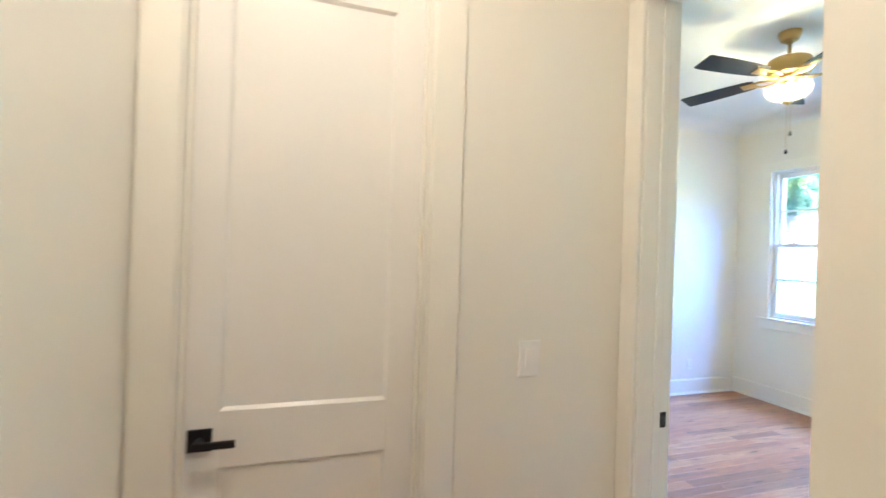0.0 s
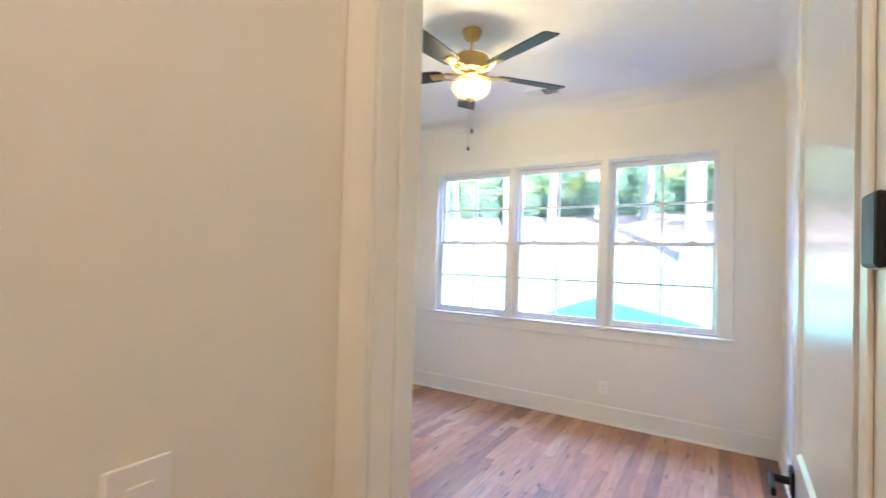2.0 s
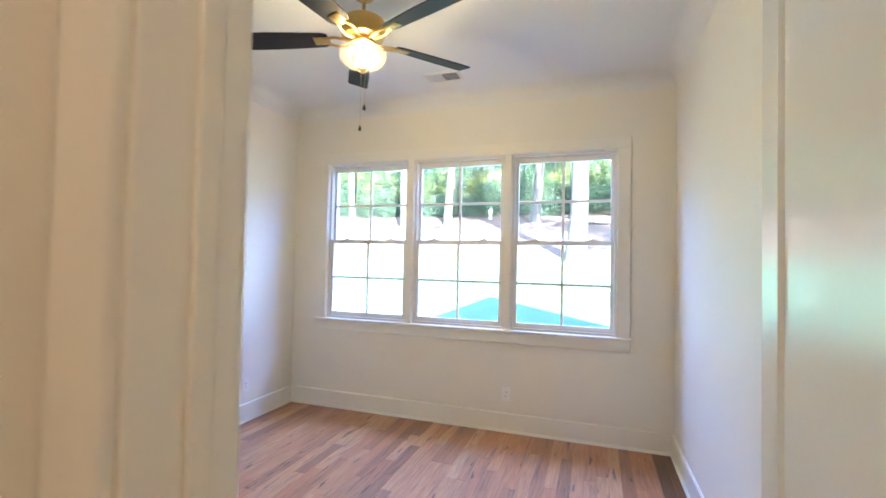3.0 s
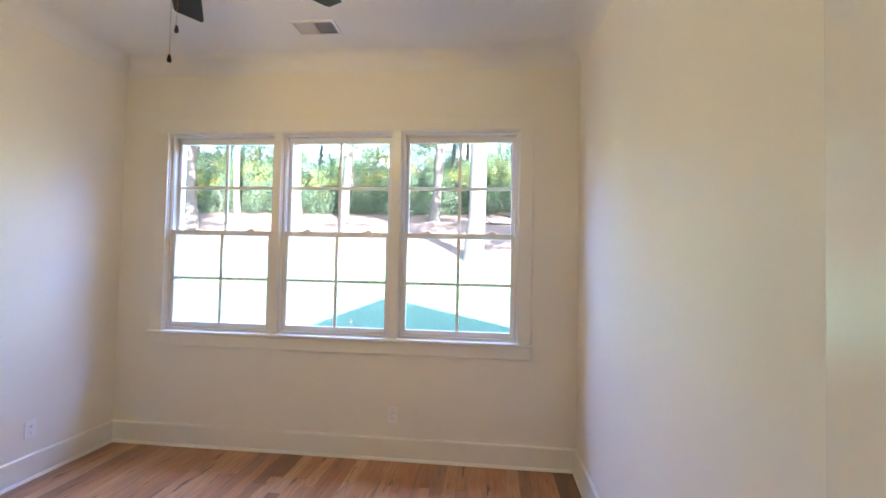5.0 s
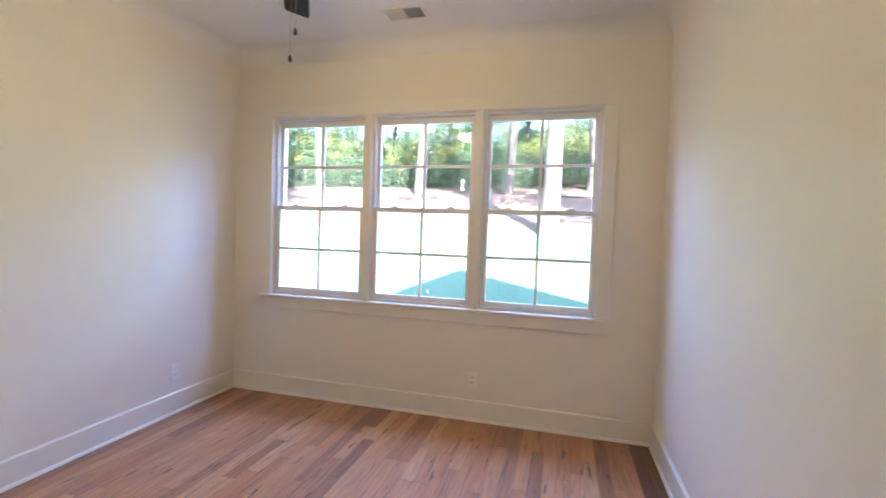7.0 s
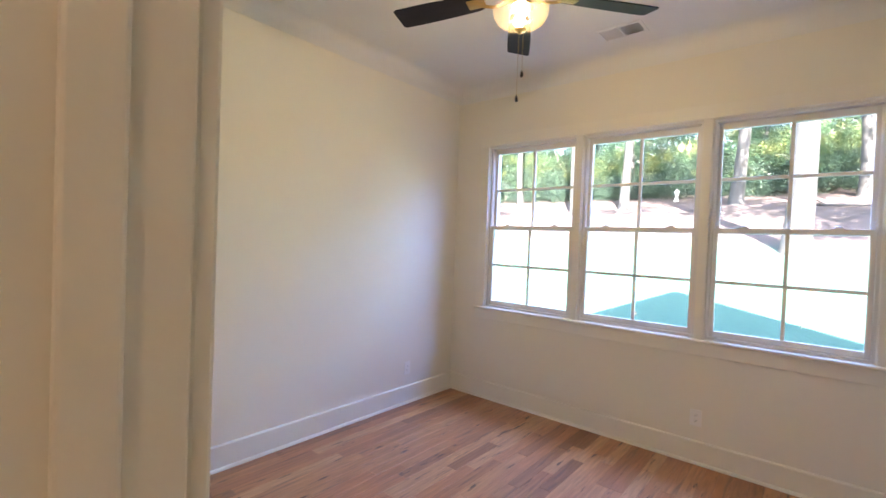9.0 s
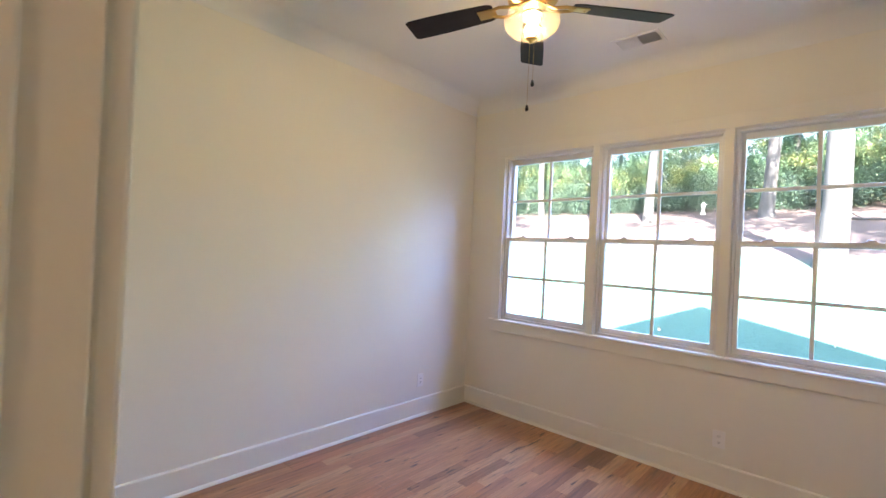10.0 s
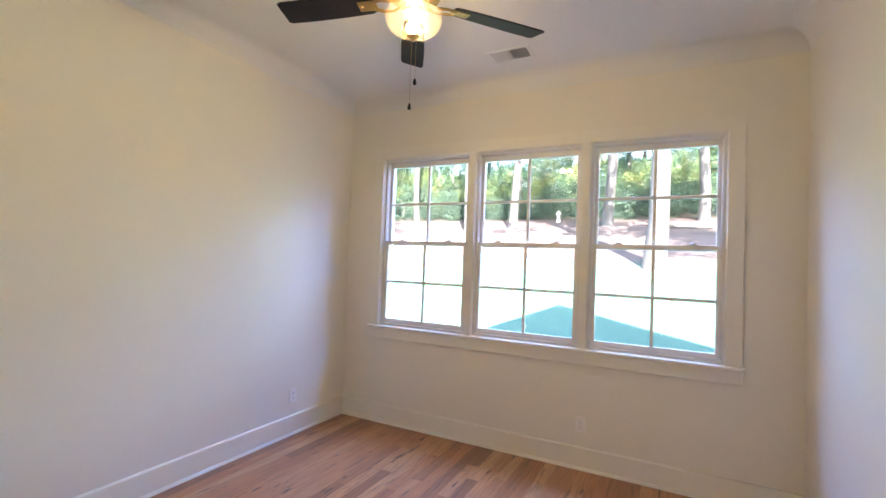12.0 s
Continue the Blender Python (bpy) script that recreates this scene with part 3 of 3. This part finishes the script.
part("motor_housing", lathe([(0, -0.165), (0.05, -0.166), (0.105, -0.178), (0.122, -0.19), (0.125, -0.2), (0.125, -0.262), (0.12, -0.268), (0.122, -0.275), (0.115, -0.285), (0.08, -0.292), (0, -0.292)], 48), BRASS, fan, smooth=True)
part("hub", lathe([(0, -0.292), (0.06, -0.292), (0.066, -0.3), (0.066, -0.318), (0.05, -0.326), (0.045, -0.336), (0.05, -0.352), (0.058, -0.358), (0, -0.358)], 32), BRASS, fan, smooth=True)


def blade_mesh():
    bm = bmesh.new()
    n, r0, r1 = 26, 0.20, 0.70
    rows = []
    for k in range(n + 1):
        u = k / n
        x = r0 + (r1 - r0) * u
        half = 0.054 + 0.016 * math.sin(min(1, u * 1.25) * math.pi / 2)
        if u > 0.96:
            half *= math.sqrt(max(0.0, 1 - ((u - 0.96) / 0.045) ** 2)) * 0.22 + 0.78
        if u < 0.06:
            half *= 0.8 + 0.2 * (u / 0.06)
        rows.append([bm.verts.new((x, s * half, z)) for s, z in ((-1, 0), (1, 0), (1, 0.006), (-1, 0.006))])
    for a, b in zip(rows, rows[1:]):
        for i in range(4):
            bm.faces.new((a[i], a[(i + 1) % 4], b[(i + 1) % 4], b[i]))
    bm.faces.new(rows[0])
    bm.faces.new(rows[-1][::-1])
    return mesh_of(bm, "blade", BLADE)


def iron_mesh():
    bm = bmesh.new()
    for s in (-1, 1):
        tube([(0.055, s * 0.012, -0.006), (0.11, s * 0.03, -0.016), (0.16, s * 0.036, -0.01), (0.205, s * 0.022, -0.006)], [0.008, 0.008, 0.008, 0.008], 8, bm)
    box(bm, 0.19, 0.285, -0.03, 0.03, -0.0065, -0.0005, 0.002)
    for x, y in ((0.21, 0.018), (0.21, -0.018), (0.265, 0)):
        tube([(x, y, -0.0065), (x, y, -0.011)], [0.006, 0.004], 8, bm)
    return mesh_of(bm, "blade_iron", BRASS, True)


blade_me, iron_me = blade_mesh(), iron_mesh()
for k in range(5):
    b = new("blade", blade_me)
    b.parent = fan
    b.matrix_basis = pose(0, 0, -0.292, 0, 0, 72 * k - 112) @ pose(0, 0, 0, 12, 0, 0)
    tagged(b, "dark espresso fan blade")
    ir = new("blade_iron", iron_me)
    ir.parent = b
    tagged(ir, "brass blade bracket")
bowl = part("bowl", lathe([(0.066, -0.352), (0.120, -0.354), (0.130, -0.360), (0.1345, -0.374), (0.133, -0.392), (0.122, -0.416), (0.10, -0.437), (0.07, -0.452), (0.035, -0.461), (0.0, -0.464)], 48), GLOBE, fan, "lit frosted glass bowl", smooth=True)
for a in (40, 220):
    c = (0.05 * math.cos(radians(a)), 0.05 * math.sin(radians(a)), -0.392)
    part("bulb", lathe([(0, 0.034), (0.012, 0.034), (0.014, 0.02), (0.026, 0.002), (0.028, -0.01), (0.02, -0.026), (0.009, -0.033), (0, -0.034)], 20, None, c), BULB, fan, "lit bulb", smooth=True)
part("finial", lathe([(0, -0.460), (0.028, -0.461), (0.030, -0.466), (0.022, -0.472), (0.012, -0.477), (0.009, -0.484), (0.0, -0.489)], 20), BRASS, fan, smooth=True)
for dx, dy, z_end in ((0.007, 0.011, -0.812), (0.013, -0.010, -0.694)):
    ch = part("pull_chain", tube([(dx, dy, -0.46), (dx, dy, z_end + 0.03)], [0.0009, 0.0009], 6), BRASS, fan)
    part("bob", lathe([(0, 0.032), (0.004, 0.03), (0.007, 0.018), (0.0085, 0.008), (0.006, 0.001), (0, 0)], 14, None, (dx, dy, z_end)), BLACK, ch, "dark pull bob", smooth=True)

# unseen fixture, added overhead to light the hall
hall_lamp = thing("added_hall_light", (-0.06, 0.55, CEILING), "unseen round flush ceiling light added to light the hall", "ceiling light")
part("rim", lathe([(0, 0), (0.17, 0), (0.17, -0.03), (0.155, -0.034), (0.155, -0.02), (0, -0.02)]), BRASS, hall_lamp, smooth=True)
part("diffuser", lathe([(0.154, -0.021), (0.15, -0.04), (0.11, -0.065), (0.05, -0.078), (0, -0.08)]), LAMP, hall_lamp, "lit white diffuser", smooth=True)

# ---- house outside ----
roof = thing("roof", (0, 0, 0), "dark shingle gable roof of the house", "roof", kind="structure")
part("eave", boxes((-6, 5.3, -9, 4.4, 3.16, 3.3)), ROOFM, roof)
bm = bmesh.new()
ends = [[bm.verts.new((x, 0.08 + s * 2.06, z)) for s, z in ((-1.28, 3.3), (1.08, 3.3), (-0.03, 5.42))] for x in (-6, 5.3)]
bm.faces.new(ends[0]), bm.faces.new(ends[1][::-1])
for k in range(3):
    bm.faces.new((ends[0][k], ends[0][(k + 1) % 3], ends[1][(k + 1) % 3], ends[1][k]))
part("gable", bm, ROOFM, roof)
part("wall_outside", boxes((-6, -5.9, -9, 4.2, -0.6, 3.16), (4.6, XO, YL + 0.12, 4.2, -0.6, 3.16), (4.6, XO, -9, YR - 0.12, -0.6, 3.16), (-6, XO, 4.1, 4.2, -0.6, 3.16), (-6, XO, -9, -8.9, -0.6, 3.16)), SIDING)
tagged(bpy.data.objects["wall_outside"], "pale painted outside wall of the house", "wall", kind="structure")


# ---- garden ----
def height(x, y):
    """The lawn lies level by the house and climbs a bank to the woods."""
    r = max(0.0, x - 6)
    z = -0.6 + (0.235 * r if x < 46 else 0.235 * 40 + 0.02 * (x - 46))
    return z + 0.12 * noise.noise((x * 0.12, y * 0.12, 3)) * min(1, r / 8)


def sheet():
    xs = [-400, -60, -10, 4, 6] + [6 + 1.0 * k for k in range(1, 30)] + [38, 42, 46, 60, 120, 400]
    ys = [-400, -80, -30] + [-20 + 1.5 * k for k in range(40)] + [60, 120, 400]
    verts = [(x, y, height(x, y)) for x in xs for y in ys]
    n = len(ys)
    faces = [(i * n + j, (i + 1) * n + j, (i + 1) * n + j + 1, i * n + j + 1) for i in range(len(xs) - 1) for j in range(n - 1)]
    me = bpy.data.meshes.new("ground")
    me.from_pydata(verts, [], faces)
    me.materials.append(LAWN)
    for f in me.polygons:
        f.use_smooth = True
    return tagged(new("ground", me), "sunlit lawn that climbs to a pine-straw bank", "lawn", kind="structure")


sheet()
rng = np.random.default_rng(4)


def leaves(name, centres, spread, count, size, mat, parent=None):
    """Many small leaf blades round clump centres, as one mesh."""
    c = np.asarray(centres)[rng.integers(0, len(centres), count)]
    d = rng.normal(size=(count, 3))
    d /= np.linalg.norm(d, axis=1)[:, None]
    p = c + d * (rng.random((count, 1)) ** 0.5) * np.asarray(spread)
    a = rng.normal(size=(count, 3))
    a /= np.linalg.norm(a, axis=1)[:, None]
    b = np.cross(a, rng.normal(size=(count, 3)))
    b /= np.linalg.norm(b, axis=1)[:, None]
    s = size * (0.6 + 0.8 * rng.random((count, 1)))
    v = np.stack([p - a * s, p + b * s * 0.45, p + a * s, p - b * s * 0.45], axis=1).reshape(-1, 3)
    me = bpy.data.meshes.new(name)
    me.from_pydata(v.tolist(), [], np.arange(count * 4).reshape(-1, 4).tolist())
    me.materials.append(mat)
    ob = new(name, me)
    ob.parent = parent
    return ob


def tree(x, y, r, lean, tall, label, mat, seed, crown_from=0.45):
    """A tapered trunk with root flare and limbs, and a ragged crown."""
    rnd = random.Random(seed)
    t = thing("tree", (x, y, height(x, y) - 0.1), label, "tree", group="trees on the bank")
    pts, rad = [], []
    for k in range(12):
        u = k / 11
        z = tall * u
        pts.append((lean[0] * z + 0.12 * math.sin(z * 0.7 + seed), lean[1] * z + 0.12 * math.cos(z * 0.5 + seed), z))
        rad.append(r * (1 - 0.6 * u) * (1.4 if k == 0 else 1))
    pts.insert(1, (pts[0][0], pts[0][1], 0.35))
    rad.insert(1, r * 1.12)
    bm = tube(pts, rad, 14)
    tips = []
    for k in range(16):
        u = 0.42 + 0.55 * rnd.random()
        i = min(11, int(u * 12))
        base = Vector(pts[i])
        a = rnd.random() * 6.28
        ln = (1.2 + 2.4 * rnd.random()) * (1.2 - 0.5 * u)
        tip = base + Vector((math.cos(a) * ln, math.sin(a) * ln, ln * (0.15 + 0.5 * rnd.random())))
        mid = (base + tip) / 2 + Vector((0, 0, 0.25))
        tube([base, mid, tip], [rad[i] * 0.28, rad[i] * 0.14, 0.01], 6, bm)
        if u > crown_from:
            tips += [tip, mid + Vector((0.3, 0.2, 0.3))]
    part("trunk", bm, BARK, t, smooth=True)
    if tips:
        leaves("crown", [tuple(p) for p in tips], (1.3, 1.3, 0.8), 3600, 0.15, mat, t)
    return t


TREES = [(20.2, 14.55, 0.36, (0, 0), 15), (23.2, 13.95, 0.17, (0.0, 0.005), 14), (21.35, 9.77, 0.22, (0, 0.035), 15), (22.4, 7.83, 0.2, (0, 0.0), 16),
         (23.7, 3.64, 0.25, (0, -0.01), 16), (15.0, 1.415, 0.28, (0, 0.0), 17), (25.0, -0.28, 0.24, (0, 0), 15), (26.5, 8.9, 0.14, (0, 0.01), 14), (27.5, 3.0, 0.14, (0, 0), 14),
         (26, 18.5, 0.2, (0, 0), 14), (24, -4.5, 0.3, (0, 0), 15)]
for i, (x, y, r, lean, tall) in enumerate(TREES):
    tree(x, y, r, lean, tall, "tall pale-barked tree on the pine-straw bank", LEAF_GREEN if i % 2 else LEAF_YELLOW, i + 3)


# trees added out of view to cast dappled shade on the bank
SHADE_TREES = [(16.5, -2.4, 0.18, 16, 0.5), (12.5, 11.6, 0.24, 15, 0.5), (14.5, 13.6, 0.26, 15, 0.5), (9.8, -4.6, 0.2, 14, 0.58)]
for i, (x, y, r, tall, bare) in enumerate(SHADE_TREES):
    tree(x, y, r, (0, 0), tall, "unseen tall leafy tree placed on the lawn to shade the bank", LEAF_GREEN, i + 40, bare)


def wood(name, label, x0, x1, z_lo, z_hi, clumps, count, size, mat, spread, gaps=1.0):
    """Leaf clumps along the wood's edge; where the slow noise runs past gaps the sky shows through."""
    c = []
    while len(c) < clumps:
        x, y = rng.uniform(x0, x1), rng.uniform(-5, 24)
        top = z_hi * (0.8 + 0.5 * noise.noise((y * 0.3, x * 0.2, size * 20)))
        up = rng.uniform(z_lo, max(z_lo + 0.2, top))
        if noise.noise((y * 0.62, up * 0.75, 7.3)) + 0.07 * (up - 2.6) < gaps:
            c.append((x, y, height(x, y) + up))
    return tagged(leaves(name, c, spread, count, size, mat), label, "woodland", kind="stuff")


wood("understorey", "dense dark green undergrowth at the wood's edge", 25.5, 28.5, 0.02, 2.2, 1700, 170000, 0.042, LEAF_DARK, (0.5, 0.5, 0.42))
wood("saplings", "bright green saplings along the wood's edge", 26, 31, 1.0, 5.6, 2500, 300000, 0.042, LEAF_GREEN, (0.45, 0.45, 0.38), 0.42)
wood("autumn_saplings", "yellowing leaves of saplings in the wood", 25.8, 29.5, 0.8, 4.4, 420, 64000, 0.042, LEAF_YELLOW, (0.45, 0.45, 0.38), 0.25)
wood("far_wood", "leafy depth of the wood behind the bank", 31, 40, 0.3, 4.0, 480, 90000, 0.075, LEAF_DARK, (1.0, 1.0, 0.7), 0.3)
bm = bmesh.new()
for k in range(22):
    x, y = rng.uniform(28, 42), rng.uniform(-14, 36)
    z = height(x, y)
    r = rng.uniform(0.06, 0.16)
    tube([(x, y, z - 0.1), (x + rng.uniform(-0.3, 0.3), y + rng.uniform(-0.4, 0.4), z + 7), (x, y + rng.uniform(-0.8, 0.8), z + 14)], [r, r * 0.8, r * 0.4], 7, bm)
tagged(part("far_trunks", bm, BARK, smooth=True), "slim grey trunks deep in the wood", "woodland", kind="stuff")

bm = bmesh.new()
for k in range(110):
    x, y = rng.uniform(24.5, 29), rng.choice((rng.uniform(-3, 4.5), rng.uniform(5, 18)), p=(0.65, 0.35))
    p = Vector((x, y, height(x, y) + rng.uniform(1.0, 7.0)))
    pts = [p.copy()]
    d = Vector((rng.normal() * 0.2, rng.normal(), rng.normal() * 0.7 - 0.15))
    for _ in range(5):
        d += Vector((rng.normal() * 0.2, rng.normal() * 0.5, rng.normal() * 0.4 - 0.08))
        p += d.normalized() * rng.uniform(0.25, 0.55)
        pts.append(p.copy())
    tube(pts, [0.022, 0.02, 0.017, 0.014, 0.01, 0.006], 5, bm)
tagged(part("bare_branches", bm, TWIG, smooth=True), "tangle of pale bare branches before the wood", "branches", kind="stuff")

c = [(x, y, height(x, y) + 0.03) for x, y in zip(rng.uniform(7, 15, 70), rng.uniform(-3, 8, 70))]
tagged(leaves("fallen_leaves", c, (0.02, 0.02, 0.01), 110, 0.055, LITTER), "pale fallen leaves scattered on the lawn", "leaf litter", kind="stuff")

branch = thing("fallen_branch", (22.4, 0.4, height(22.4, 0.4)), "dark fallen branch on the pine straw", "branch")
bm = tube([(0.5, 0.9, 0.14), (0.2, 0.4, 0.10), (-0.1, -0.2, 0.06), (-0.5, -0.9, 0.0)], [0.03, 0.045, 0.05, 0.03], 8)
tube([(0.2, 0.4, 0.1), (0.0, 0.75, 0.3), (-0.1, 0.95, 0.42)], [0.025, 0.018, 0.01], 6, bm)
part("limb", bm, BARK, branch, smooth=True)

lx, ly = 25.0, 6.32
lantern = thing("garden_lantern", (lx, ly, height(lx, ly) - 0.03), "small pale stone garden lantern below the trees", "garden lantern")
part("pedestal", lathe([(0, 0), (0.12, 0), (0.115, 0.07), (0.066, 0.12), (0.06, 0.3), (0.096, 0.34), (0, 0.34)], 16), STONE, lantern, smooth=True)
part("lamp_house", lathe([(0, 0.34), (0.08, 0.34), (0.085, 0.45), (0, 0.45)], 8), STONE, lantern)
part("cap", lathe([(0, 0.45), (0.15, 0.455), (0.12, 0.5), (0.042, 0.56), (0.036, 0.61), (0, 0.63)], 16), STONE, lantern, smooth=True)

# ---- floor ----
floor = tagged(part("floor", boxes((XD - 0.1, XW, YR, YL, -0.1, -0.004)), GAP), "mixed-tone oak strip floor with a satin sheen", "floor", kind="structure")
part("floor_hall", boxes((XHL, XD - 0.1, YREAR, 2.1, -0.1, -0.004)), GAP)
tagged(bpy.data.objects["floor_hall"], "oak strip floor of the hall", "floor", kind="structure")
BOARD = 0.0825
rnd = random.Random(11)


def board_mesh(length, wood_mat=None):
    bm = bmesh.new()
    h, c = BOARD / 2 - 0.0004, 0.0012
    low = [bm.verts.new((x, y, -0.006)) for x, y in ((0.0004, -h), (length - 0.0004, -h), (length - 0.0004, h), (0.0004, h))]
    mid = [bm.verts.new((x, y, -c * 0.6)) for x, y in ((0.0004, -h), (length - 0.0004, -h), (length - 0.0004, h), (0.0004, h))]
    top = [bm.verts.new((x, y, 0)) for x, y in ((c, -h + c), (length - c, -h + c), (length - c, h - c), (c, h - c))]
    for a, b in ((low, mid), (mid, top)):
        for k in range(4):
            bm.faces.new((a[k], a[(k + 1) % 4], b[(k + 1) % 4], b[k]))
    bm.faces.new(top)
    return mesh_of(bm, "board", wood_mat or OAK)


LENGTHS = [0.3 + 0.1 * k for k in range(13)]
BOARDS = {round(v, 2): board_mesh(v) for v in LENGTHS}
made = {}


def lay(parent, x0, x1, y0, y1):
    y = y0 + BOARD / 2
    while y - BOARD / 2 < y1 - 0.01:
        x = x0
        while x < x1 - 0.001:
            left = x1 - x
            v = rnd.choice(LENGTHS[2:])
            if left - v < 0.3:
                v = left
            key = round(v, 3)
            if key not in made:
                made[key] = BOARDS.get(round(v, 2)) if abs(round(v, 2) - v) < 1e-6 and round(v, 2) in BOARDS else board_mesh(v)
            # two boards in the corner by the south wall take a darker tone
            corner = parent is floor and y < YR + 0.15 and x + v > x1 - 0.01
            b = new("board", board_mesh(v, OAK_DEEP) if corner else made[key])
            b.parent = parent
            b.location = (x, y, 0)
            x += v
        y += BOARD


lay(floor, XD - 0.1, XW, YR, YL)
bm = bmesh.new()
for k in range(12):
    box(bm, XHL, XD - 0.1, -0.5 + 0.16 * k, -0.5 + 0.16 * k + 0.158, -0.0038, 0)
tagged(part("boards", bm, OAK, bpy.data.objects["floor_hall"]), kind="stuff")
